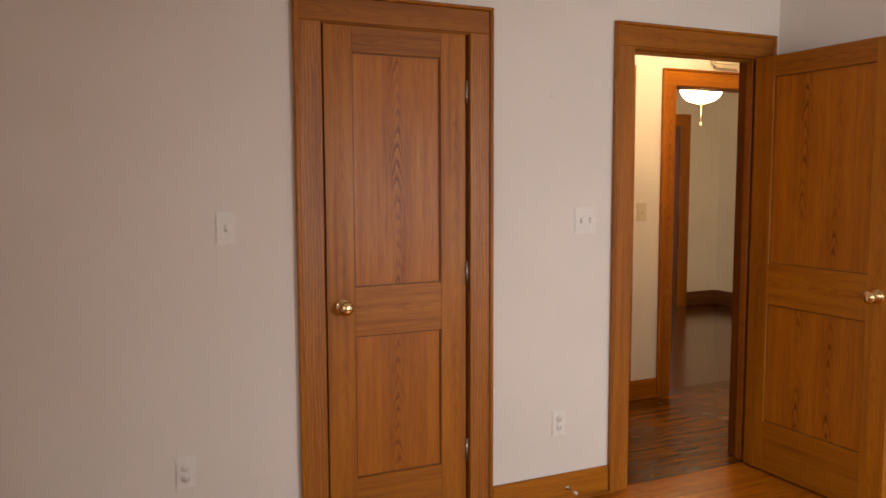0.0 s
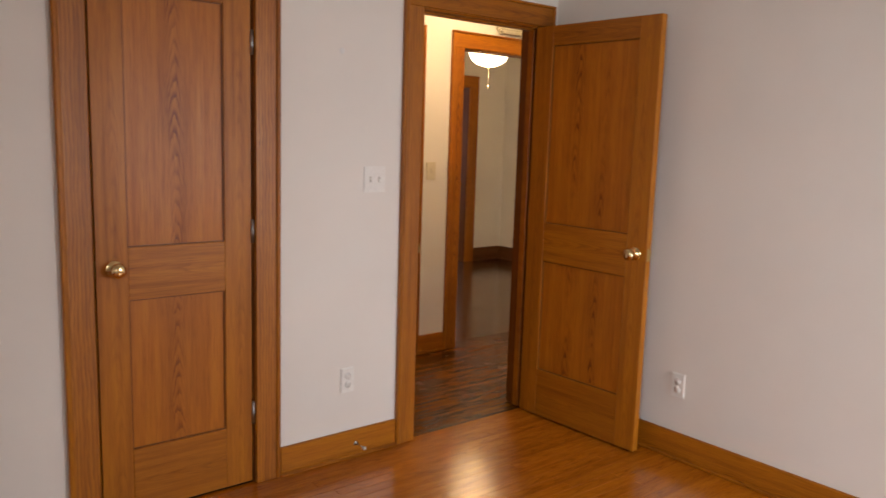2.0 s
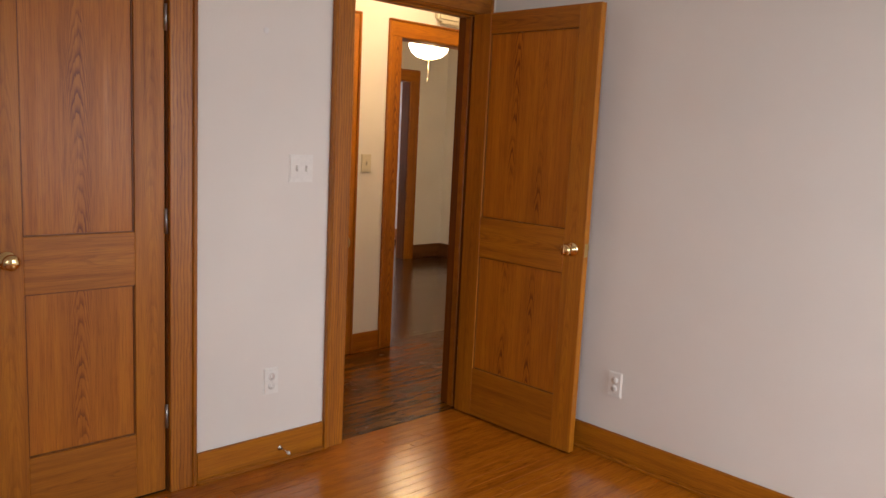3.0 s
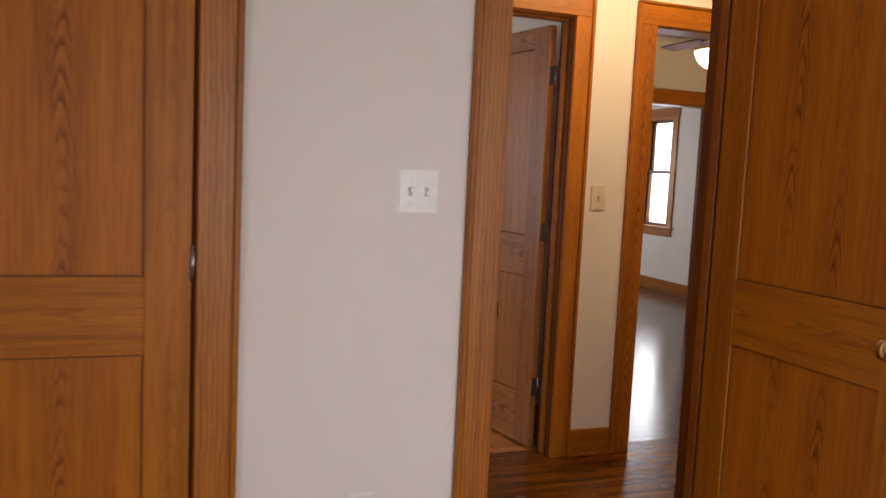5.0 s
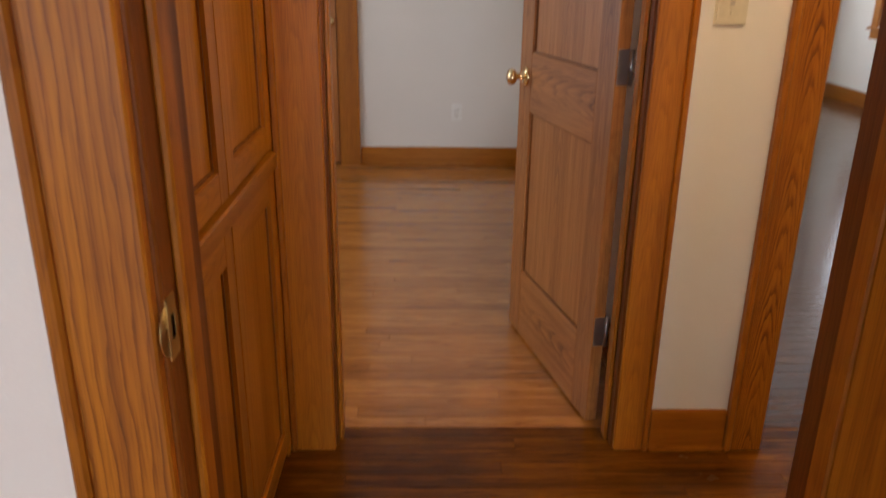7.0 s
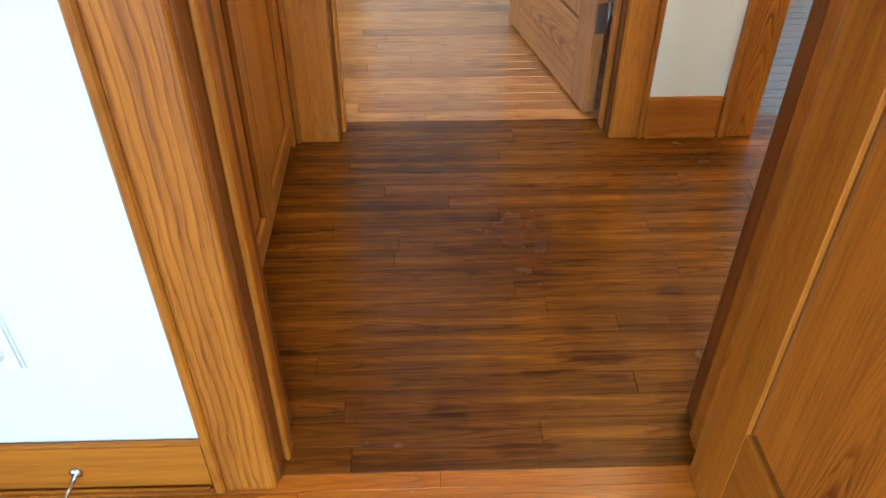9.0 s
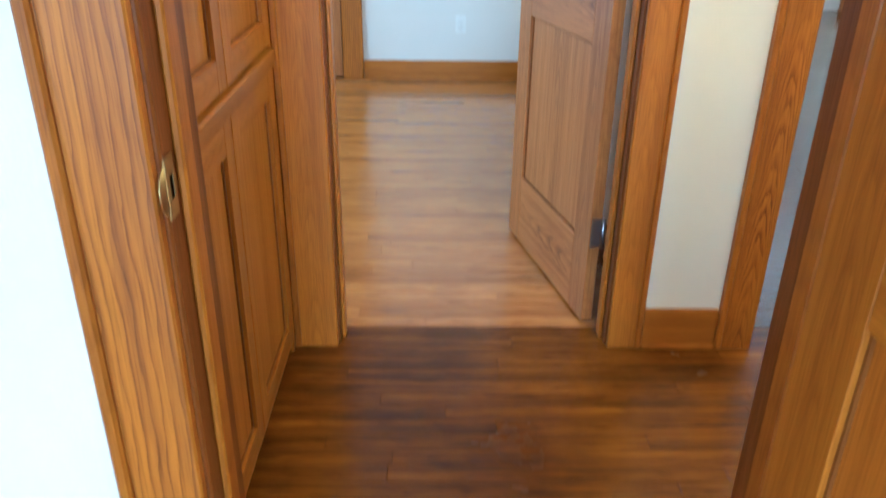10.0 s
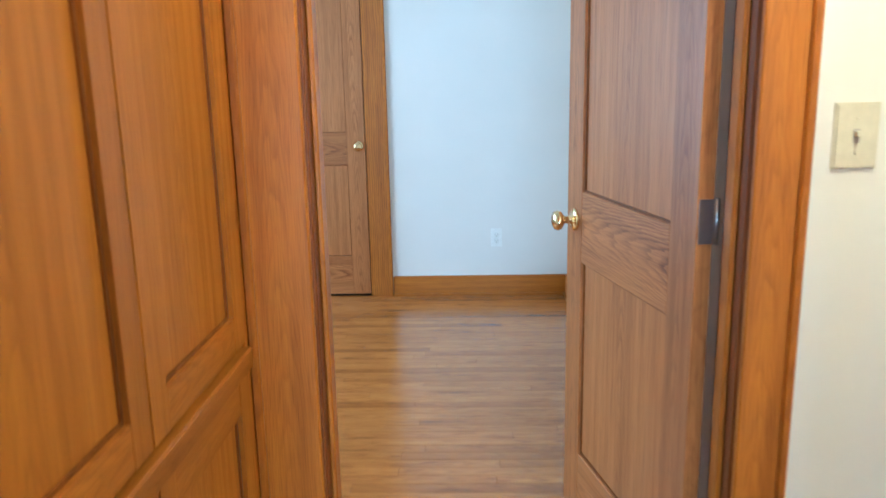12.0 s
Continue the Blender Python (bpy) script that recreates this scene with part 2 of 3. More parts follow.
STEEL = plain("hinge_steel", (0.42, 0.42, 0.42), 0.35, 1.0)
CHROME = plain("chrome", (0.75, 0.75, 0.75), 0.15, 1.0)
WHITE = plain("white_plastic", (0.87, 0.835, 0.77), 0.3)
IVORY = plain("ivory_plastic", (0.74, 0.68, 0.52), 0.35)
BLACK = plain("dark_slot", (0.55, 0.50, 0.43), 0.6)
HOLE = plain("strike_hole_dark", (0.02, 0.015, 0.01), 0.8)
RUBBER = plain("white_rubber", (0.7, 0.7, 0.68), 0.6)
OPAL = glowing("opal_glass_lit", (1.0, 0.86, 0.62), 9.0)
OUTSIDE = glowing("overcast_outside", (0.82, 0.93, 1.0), 4.5)
BLADE = oak("fan_blade_oak", (0.22, 0.095, 0.03), (0.18, 0.07, 0.022), (0.12, 0.045, 0.014), "X")
SASH = plain("dark_sash", (0.13, 0.055, 0.022), 0.45)
GLASS, g_nt, g_b = material("window_glass")
g_b.inputs["Transmission Weight"].default_value, g_b.inputs["Roughness"].default_value, g_b.inputs["IOR"].default_value = 1.0, 0.0, 1.45


# ---- building helpers ----
def box(bm, x0, x1, y0, y1, z0, z1):
    c = [bm.verts.new((x, y, z)) for z in (z0, z1) for y in (y0, y1) for x in (x0, x1)]
    for f in ((0, 2, 3, 1), (4, 5, 7, 6), (0, 1, 5, 4), (2, 6, 7, 3), (0, 4, 6, 2), (1, 3, 7, 5)):
        bm.faces.new([c[i] for i in f])
    return bm


def solid(*size, edge=0.0015, segments=1):
    bm = box(bmesh.new(), *size)
    if edge:
        bmesh.ops.bevel(bm, geom=list(bm.edges), offset=edge, segments=segments, affect="EDGES")
    return bm


def turned(profile, steps=24, axis="Z"):
    """A lathe: profile of (radius, height)."""
    bm = bmesh.new()
    rings = []
    for r, h in profile:
        ring = []
        for i in range(steps):
            a = 2 * math.pi * i / steps
            p = (r * math.cos(a), r * math.sin(a), h)
            ring.append(bm.verts.new(p if axis == "Z" else (p[0], p[2], p[1]) if axis == "Y" else (p[2], p[0], p[1])))
        rings.append(ring)
    for a, b in zip(rings, rings[1:]):
        for i in range(steps):
            bm.faces.new((a[i], a[(i + 1) % steps], b[(i + 1) % steps], b[i]))
    bm.faces.new(rings[0]), bm.faces.new(rings[-1])
    bmesh.ops.recalc_face_normals(bm, faces=bm.faces)
    for f in bm.faces:
        f.smooth = len(f.verts) == 4
    return bm


def mesh_of(name, bm, mat):
    me = bpy.data.meshes.new(name)
    bmesh.ops.recalc_face_normals(bm, faces=bm.faces)
    bm.to_mesh(me)
    bm.free()
    me.materials.append(mat)
    return me


CENTRED = {"stile", "rail", "casing", "head_casing", "jamb", "head_jamb", "backband", "stop", "face_stile", "face_rail", "shoe_molding", "apron", "sill", "mullion"}


def part(name, bm, mat, parent, label="", at=None):
    if at is None and name in CENTRED:
        xyz = [[v.co[i] for v in bm.verts] for i in range(3)]
        mid = [(min(c) + max(c)) / 2 for c in xyz]
        bmesh.ops.translate(bm, vec=[-c for c in mid], verts=bm.verts)
        at = pose(*mid)
    ob = new(name, mesh_of(name, bm, mat))
    ob.parent = parent
    if at is not None:
        ob.matrix_basis = at
    return tagged(ob, label)


def thing(name, m, label, category, group="", kind=""):
    ob = new(name)
    ob.empty_display_size = 0.05
    ob.matrix_basis = m
    return tagged(ob, label, category, group, kind)


def structure(name, bm, mat, label, category):
    return tagged(new(name, mesh_of(name, bm, mat)), label, category, kind="structure")


def wall_x(name, x0, x1, y0, y1, holes, label, mat=None, top=2.62):
    """A wall along x with openings (xa, xb, za, zb)."""
    bm = bmesh.new()
    at = x0
    for xa, xb, za, zb in sorted(holes):
        box(bm, at, xa, y0, y1, 0, top)
        if za > 0:
            box(bm, xa, xb, y0, y1, 0, za)
        box(bm, xa, xb, y0, y1, zb, top)
        at = xb
    box(bm, at, x1, y0, y1, 0, top)
    return structure(name, bm, mat or WALL, label, "wall")


def wall_y(name, y0, y1, x0, x1, holes, label, mat=None, top=2.62):
    bm = bmesh.new()
    at = y0
    for ya, yb, za, zb in sorted(holes):
        box(bm, x0, x1, at, ya, 0, top)
        if za > 0:
            box(bm, x0, x1, ya, yb, 0, za)
        box(bm, x0, x1, ya, yb, zb, top)
        at = yb
    box(bm, x0, x1, at, y1, 0, top)
    return structure(name, bm, mat or WALL, label, "wall")


# ---- shell: walls, ceiling, subfloor ----
CEILING = 2.60
structure("subfloor", box(bmesh.new(), -3.35, 5.0, -4.35, 8.2, -0.15, -0.016), SUB, "dark boards under the finished floor", "floor")
structure("ceiling", box(bmesh.new(), -3.35, 5.0, -4.35, 8.2, CEILING, 2.75), CEIL, "matt off-white plaster ceiling over the rooms", "ceiling")
A0, A1 = 0.0, 0.14
B0, B1 = 1.17, 1.29
wall_x("wall_room_north", -3.2, 2.5, A0, A1, [(-1.455, -0.815, 0, 2.06), (-0.012, 0.790, 0, 2.06)], "off-white painted wall with closet door and open doorway")
wall_y("wall_room_east", -4.2, -0.001, 0.89, 1.01, [], "off-white painted bedroom wall beside the open door")
wall_y("wall_room_west", -4.35, 4.7, -3.32, -3.2, [(-4.05, -2.85, 0.8, 2.1)], "off-white painted bedroom wall")
wall_x("wall_room_south", -3.2, 1.01, -4.32, -4.2, [(-1.15, 0.75, 0.8, 2.1)], "off-white painted wall with a window opening")
wall_x("wall_hall_north", -0.75, 2.5, B0, B1, [(0.010, 0.833, 0, 2.08), (1.238, 2.062, 0, 2.08)], "cream painted hall wall with two doorways", WALL_HALL)
wall_y("wall_hall_east", 0.14, 1.17, 2.5, 2.62, [], "cream painted hall end wall", WALL_HALL)
wall_y("wall_hall_west", 0.14, 1.17, -0.75, -0.65, [], "plain wall behind the linen cabinet", WALL_HALL)
wall_x("wall_closet_back", -1.9, -0.75, 0.72, 0.8, [], "plain closet back wall")
BX = 0.935
wall_y("wall_bedroom_east", 1.29, 4.57, BX, 1.05, [], "white painted wall of the far bedroom")
wall_x("wall_bedroom_north", -2.2, 1.05, 4.57, 4.69, [(-1.03, -0.305, 0, 2.06)], "white painted far bedroom wall with a closet door")
wall_y("wall_bedroom_west", 1.29, 4.7, -2.32, -2.2, [(2.25, 3.75, 0.8, 2.1)], "white painted far bedroom wall with a window opening")
wall_x("wall_bedroom_south", -2.32, -0.75, B0, B1, [], "white painted far bedroom wall")
wall_x("wall_bedroom_closet_back", -1.3, 0.0, 5.1, 5.2, [], "plain closet back wall")
wall_y("wall_living_east", 0.02, 4.0, 4.35, 4.47, [], "cream painted living room wall", WALL_HALL)
wall_x("wall_living_south", 2.62, 4.35, B0, B1, [], "cream painted living room wall", WALL_HALL)
wall_x("wall_living_north", 1.05, 4.92, 4.0, 4.12, [(2.15, 3.79, 0, 2.08)], "cream painted living room wall with a wide cased opening", WALL_HALL)
wall_y("wall_sunroom_east", 4.12, 8.1, 4.80, 4.92, [(5.98, 7.20, 0.80, 2.14)], "white painted end-room wall with a double window")
wall_x("wall_sunroom_north", 1.05, 4.92, 8.0, 8.1, [(2.5, 3.9, 0.8, 2.14)], "white painted end-room wall")
wall_y("wall_sunroom_west", 4.69, 8.1, 0.93, 1.05, [], "white painted end-room wall")


# ---- doors, door frames, baseboards ----
def knob(parent, x, y, side, z=0.95, mat=BRASS, name="knob"):
    """Brass knob with rose and neck, standing off along local y."""
    prof = [(0.0, 0.0), (0.032, 0.0), (0.032, 0.004), (0.027, 0.008), (0.012, 0.010), (0.010, 0.030), (0.014, 0.036), (0.025, 0.043),
            (0.0285, 0.053), (0.025, 0.062), (0.014, 0.067), (0.0, 0.068)]
    bm = turned([(max(r, 0.0005), h * side) for r, h in prof], 20, "Y")
    return part(name, bm, mat, parent, "polished brass knob", pose(x, y, z))


def panel_door(m, width, label, height=2.03, knobs=(1, -1), hinge_side=-1, wood=None, hinge_metal=STEEL, mid=(0.835, 1.035), low=0.25, top=1.932, knob_off=0.062):
    """Two-panel oak door. Local: hinge edge at x = 0, leaf along +x, thickness 0 to 0.036 along +y, bottom at z = 0."""
    T = 0.036
    d = thing("interior_door", m, label, "door", "panelled oak doors")
    st = 0.112
    upright, level, flat = wood or (OAK_V, OAK_X, PANEL)
    for x in (0, width - st):
        part("stile", solid(x, x + st, 0, T, 0, height), upright, d)
    for z0, z1 in ((0, low), mid, (top, height)):
        part("rail", solid(st, width - st, 0.0004, T - 0.0004, z0, z1), level, d)
    for z0, z1 in ((low, mid[0]), (mid[1], top)):
        hw, hh = width / 2 - st, (z1 - z0) / 2
        part("panel", solid(-hw, hw, -0.006, 0.006, -hh, hh, edge=0), flat, d, "flat recessed oak panel", pose(width / 2, T / 2, (z0 + z1) / 2))
        # sticking round the panel, both faces; its dark colour paints the recess shade
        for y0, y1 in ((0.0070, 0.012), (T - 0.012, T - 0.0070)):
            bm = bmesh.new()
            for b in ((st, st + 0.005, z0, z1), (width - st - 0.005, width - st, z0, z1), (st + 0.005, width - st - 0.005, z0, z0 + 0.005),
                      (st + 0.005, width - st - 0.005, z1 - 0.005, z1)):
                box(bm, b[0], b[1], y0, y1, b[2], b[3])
            part("panel_bead", bm, BEAD_SHADE, d)
    for s in knobs:
        knob(d, width - knob_off, T if s > 0 else 0, s)
    part("latch_plate", solid(width - 0.001, width + 0.0012, 0.006, 0.030, 0.92, 0.98, edge=0), DULL_BRASS, d)
    for z in (0.30, 1.06, 1.80):
        y = -0.004 if hinge_side < 0 else T + 0.004
        bm = turned([(0.0005, z - 0.047), (0.006, z - 0.047), (0.006, z + 0.047), (0.0005, z + 0.047)], 10)
        bmesh.ops.translate(bm, vec=(-0.003, y, 0), verts=bm.verts)
        box(bm, -0.0022, -0.0004, 0.003, T - 0.003, z - 0.045, z + 0.045)
        part("hinge", bm, hinge_metal, d, "steel butt hinge")
    return d


def casing_set(d, xa, xb, y, out, top, w=0.102, backband=True, wl=None, wr=None, wood=None):
    """Casing boards round an opening on the wall face at y; out: which way it stands proud."""
    def slab(x0, x1, t0, t1, z0, z1, edge=0.003):
        a, b = sorted((y + out * t0, y + out * t1))
        return solid(x0, x1, a, b, z0, z1, edge=edge)
    r, e = 0.006, 0.014
    zt = top + w
    wl, wr = wl or w, wr or w
    part("casing", slab(xa - wl, xa - r, 0, 0.019, 0, top + r), wood or CASING, d)
    part("casing", slab(xb + r, xb + wr, 0, 0.019, 0, top + r), wood or CASING, d)
    part("head_casing", slab(xa - wl, xb + wr, 0, 0.0192, top + r, zt), OAK_X, d)
    if backband:
        part("backband", slab(xa - wl - e, xa - wl + 0.004, 0, 0.028, 0, zt, 0.004), OAK_V, d)
        part("backband", slab(xb + wr - 0.004, xb + wr + e, 0, 0.028, 0, zt, 0.004), OAK_V, d)
        part("backband", slab(xa - wl - e, xb + wr + e, 0, 0.029, zt, zt + e, 0.004), OAK_X, d)


def door_frame(name, xa, xb, y0, y1, top, label, stop_y, sides=(-1, 1), w0=0.102, w1=0.102, strike=None, wl=None, wr=None, wood=None):
    """Jambs, stops and casings lining a doorway. Clear opening xa..xb up to top."""
    d = thing(name, pose(0, 0, 0), label, "door frame", kind="structure")
    j = 0.019
    part("jamb", solid(xa - j, xa, y0 - 0.001, y1 + 0.001, 0, top, edge=0.003), JAMB_SHADED, d)
    part("jamb", solid(xb, xb + j, y0 - 0.001, y1 + 0.001, 0, top, edge=0.003), JAMB_SHADED, d)
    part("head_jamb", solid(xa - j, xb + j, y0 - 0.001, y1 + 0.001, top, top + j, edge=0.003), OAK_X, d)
    if stop_y:
        s0, s1 = stop_y
        part("stop", solid(xa, xa + 0.011, s0, s1, 0, top, edge=0.003), OAK_V, d)
        part("stop", solid(xb - 0.011, xb, s0, s1, 0, top, edge=0.003), OAK_V, d)
        part("stop", solid(xa + 0.011, xb - 0.011, s0, s1, top - 0.011, top, edge=0.003), OAK_X, d)
    if -1 in sides:
        casing_set(d, xa, xb, y0, -1, top, w0, True, wl, wr, wood)
    if 1 in sides:
        casing_set(d, xa, xb, y1, 1, top, w1)
    if strike:
        bm = bmesh.new()
        sy, sz = strike
        for a, b, c, e in ((-0.016, -0.006, -0.035, 0.035), (0.006, 0.012, -0.035, 0.035), (-0.006, 0.006, 0.014, 0.035), (-0.006, 0.006, -0.035, -0.014)):
            box(bm, xa - 0.0005, xa + 0.0015, sy + a, sy + b, sz + c, sz + e)
        part("strike_hole", box(bmesh.new(), xa - 0.0002, xa + 0.0006, sy - 0.006, sy + 0.006, sz - 0.014, sz + 0.014), HOLE, d)
        lip = turned([(0.0005, 0), (0.029, 0), (0.029, 0.0015), (0.0005, 0.0015)], 20, "X")
        part("strike_plate", bm, DULL_BRASS, d, "worn brass strike plate")
        part("strike_lip", lip, DULL_BRASS, d, "", pose(xa - 0.0009, sy - 0.010, sz))
    return d


DOOR_TOP = 2.04
door_frame("door_frame_closet", -1.438, -0.832, A0, A1, DOOR_TOP, "oak closet door casing with backband", (0.038, 0.075), sides=(-1,), w0=0.098)
door_frame("door_frame_room", 0.005, 0.772, A0, A1, DOOR_TOP, "oak bedroom doorway casing with brass strike", (0.040, 0.080), sides=(-1,), w0=0.098, wr=0.066, strike=(0.017, 0.943))
door_frame("door_frame_hall_bedroom", 0.027, 0.815, B0, B1, DOOR_TOP + 0.015, "oak casing of the far bedroom doorway", (B0 + 0.035, B0 + 0.080), sides=(-1,), w0=0.103, wl=0.117, wr=0.088, wood=OAK_V)
door_frame("door_frame_hall_living", 1.255, 2.045, B0, B1, DOOR_TOP + 0.015, "oak cased opening from hall to living room", None, w0=0.10, wood=CASING_ARCHED)
door_frame("door_frame_bedroom_closet", -1.012, -0.323, 4.57, 4.69, DOOR_TOP, "oak casing of the far bedroom closet", (4.608, 4.645), sides=(-1,), w0=0.13)
door_frame("door_frame_living_wide", 2.17, 3.77, 4.0, 4.12, DOOR_TOP, "oak cased opening to the end room", None, w0=0.12)

panel_door(pose(-0.837, 0.038, 0.010, 0, 0, 180), 0.595, "closed two-panel golden oak closet door with brass knob", knobs=(1,), hinge_side=1, mid=(0.828, 1.024))
panel_door(pose(0.736, -0.006, 0.008, 0, 0, -88.4), 0.744, "open two-panel oak bedroom door standing near the wall", knobs=(1, -1), hinge_side=1, wood=(OAK_V, OAK_X, PANEL_PAIR))
panel_door(pose(0.801, 1.302, 0.008, 0, 0, 102.8), 0.735, "open two-panel oak door of the far bedroom, paled for daylight", knobs=(1, -1), hinge_side=-1, wood=(DAYLIT_V, DAYLIT_X, DAYLIT_P))
panel_door(pose(-1.010, 4.572, 0.012, 0, 0, 0), 0.684, "closed two-panel oak closet door in the far bedroom", knobs=(-1,), hinge_side=-1, wood=(DAYLIT_V, DAYLIT_X, DAYLIT_P), knob_off=0.04)


def baseboard(name, x0, y0, x1, y1, nx, ny, label="oak baseboard with shoe molding along the wall", h=0.128, mat=None):
    """Board along the wall from (x0, y0) to (x1, y1), standing proud towards (nx, ny)."""
    t = 0.016
    along_x = abs(x1 - x0) > abs(y1 - y0)
    wood = mat or (OAK_X if along_x else OAK_Y)
    def run(d0, d1, z0, z1, edge):
        xs = sorted((x0 + nx * d0, x1 + nx * d1)) if not along_x else (x0, x1)
        ys = sorted((y0 + ny * d0, y1 + ny * d1)) if along_x else (y0, y1)
        return solid(*sorted(xs), *sorted(ys), z0, z1, edge=edge, segments=2)
    b = tagged(new(name, mesh_of(name, run(0, t, 0, h, 0.004), wood)), label, "baseboard", kind="structure")
    part("shoe_molding", run(t, t + 0.014, 0, 0.019, 0.006), wood, b)


baseboard("baseboard_room_a", -0.716, 0, -0.109, 0, 0, -1)
baseboard("baseboard_room_b", -3.2, 0, -1.556, 0, 0, -1)
baseboard("baseboard_room_c", 0.89, -4.2, 0.89, -0.03, -1, 0)
baseboard("baseboard_hall", 0.918, B0, 1.139, B0, 0, -1, "short oak baseboard between two doorways")
baseboard("baseboard_hall_b", 2.162, B0, 2.5, B0, 0, -1)
baseboard("baseboard_bedroom_a", -0.177, 4.57, BX, 4.57, 0, -1)
baseboard("baseboard_bedroom_b", BX, 1.30, BX, 4.554, -1, 0)
baseboard("baseboard_bedroom_c", -2.2, 4.57, -1.16, 4.57, 0, -1)
baseboard("baseboard_living_a", 3.906, 4.0, 4.35, 4.0, 0, -1, "tall dark oak baseboard in the living room", 0.16, BLADE)
baseboard("baseboard_living_b", 4.35, 1.29, 4.35, 3.984, -1, 0, "tall dark oak baseboard in the living room", 0.16, BLADE)
baseboard("baseboard_sunroom", 4.80, 4.12, 4.80, 8.0, -1, 0, "oak baseboard under the double window", 0.15)


# ---- linen cabinet built into the hall ----
def linen_cabinet():
    X = -0.105
    c = thing("linen_cabinet", pose(X, 0.142, 0), "built-in golden oak linen cabinet with four panel doors", "cabinet")
    W = 1.026
    body = bmesh.new()
    box(body, -0.53, -0.026, 0, 0.018, 0, 2.55), box(body, -0.53, -0.026, W - 0.018, W, 0, 2.55)
    box(body, -0.53, -0.515, 0.018, W - 0.018, 0, 2.55), box(body, -0.515, -0.06, 0.018, W - 0.018, 0, 0.05)
    part("carcass", body, CAB_V, c)
    for y0, y1 in ((0, 0.075), (0.985, W)):
        part("face_stile", solid(-0.024, 0, y0, y1, 0.0, 2.55), OAK_V, c)
    part("face_rail", solid(-0.024, 0.014, 0.075, 0.985, 0.836, 0.878, edge=0.004), CAB_Y, c)
    part("face_rail", solid(-0.024, -0.0005, 0.075, 0.985, 2.10, 2.55), CAB_Y, c)
    part("toe_board", solid(-0.06, -0.045, 0.075, 0.985, 0.0, 0.05), OAK_Y, c)
    for z0, z1 in ((0.045, 0.827), (0.886, 2.095)):
        for y0, y1 in ((0.079, 0.5545), (0.5605, 0.981)):
            st = 0.055
            bm = box(bmesh.new(), -0.020, 0.002, y0, y0 + st, z0, z1)
            box(bm, -0.020, 0.002, y1 - st, y1, z0, z1)
            d = part("door", bm, CAB_V, c, "oak cabinet door with a flat panel")
            part("rail", solid(-0.020, 0.0018, y0 + st, y1 - st, z0, z0 + 0.062, edge=0.001), CAB_Y, d)
            part("rail", solid(-0.020, 0.0018, y0 + st, y1 - st, z1 - 0.062, z1, edge=0.001), CAB_Y, d)
            hy, hz = (y1 - y0) / 2 - st, (z1 - z0) / 2 - 0.062
            mid = pose(-0.0135, (y0 + y1) / 2, (z0 + z1) / 2)
            part("panel", solid(-0.003, 0.003, -hy, hy, -hz, hz, edge=0), CAB_ARCHED if z0 < 0.5 and y0 < 0.3 else CAB_P, d, "", mid)
            # dark strips that paint the shade round the sunken panel
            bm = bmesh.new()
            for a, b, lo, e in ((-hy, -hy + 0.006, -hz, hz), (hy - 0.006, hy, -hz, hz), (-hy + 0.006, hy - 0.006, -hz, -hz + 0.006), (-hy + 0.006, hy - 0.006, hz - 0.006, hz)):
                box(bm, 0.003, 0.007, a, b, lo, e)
            part("panel_bead", bm, BEAD_SHADE, d, "", mid)


linen_cabinet()


# ---- switches and outlets ----
def wall_plate(m, kind, label, mat, gangs=1, w=0.071, h=0.116):
    """Local: x along the wall, -y out of it, z up, centre at the origin."""
    s = thing(kind, m, label, "outlet" if kind == "outlet" else "light switch", "wall outlets" if kind == "outlet" else "toggle switches")
    bm = box(bmesh.new(), -w / 2, w / 2, -0.0075, 0.0, -h / 2, h / 2)
    bmesh.ops.bevel(bm, geom=[e for e in bm.edges if all(v.co.y < -0.007 for v in e.verts)], offset=0.004, segments=2, affect="EDGES")
    part("plate", bm, mat, s)
    for g in range(gangs):
        x = (g - (gangs - 1) / 2) * 0.046
        if kind == "outlet":
            for z in (0.0195, -0.0195):
                r = turned([(0.0005, 0), (0.0165, 0), (0.0165, -0.002), (0.0005, -0.002)], 18, "Y")
                o = part("receptacle", r, mat, s, "", pose(x, -0.0074, z))
                for dx, dz, a, b in ((-0.006, 0.003, 0.0011, 0.0045), (0.006, 0.003, 0.0011, 0.004), (0, -0.008, 0.0022, 0.0022)):
                    part("slot", box(bmesh.new(), dx - a, dx + a, -0.0024, -0.0018, dz - b, dz + b), BLACK, o)
        else:
            part("toggle_slot", box(bmesh.new(), x - 0.0055, x + 0.0055, -0.0081, -0.0072, -0.0125, 0.0125), BLACK, s)
            t = solid(x - 0.0045, x + 0.0045, -0.018, -0.006, -0.005, 0.005, edge=0.0012)
            bmesh.ops.translate(t, vec=(0, 0, 0.004 if g % 2 == 0 else -0.004), verts=t.verts)
            part("toggle", t, mat, s)
        for z in ((0,) if kind == "outlet" else (0.030, -0.030)):
            part("screw", turned([(0.0004, 0), (0.0032, 0), (0.0028, -0.0012), (0.0004, -0.0014)], 10, "Y"), mat, s, "", pose(x, -0.0073, z))
    return s


wall_plate(pose(-0.249, 0, 1.272), "light_switch", "white double toggle switch beside the doorway", WHITE, 2, 0.116, 0.116)
wall_plate(pose(-1.808, 0, 1.281), "light_switch", "white single toggle switch on the bedroom wall", WHITE, 1)
wall_plate(pose(0.997, B0, 1.243), "light_switch", "ivory single toggle switch on the hall wall", IVORY, 1, 0.078, 0.116)
wall_plate(pose(-0.377, 0, 0.367), "outlet", "white duplex outlet above the baseboard", WHITE)
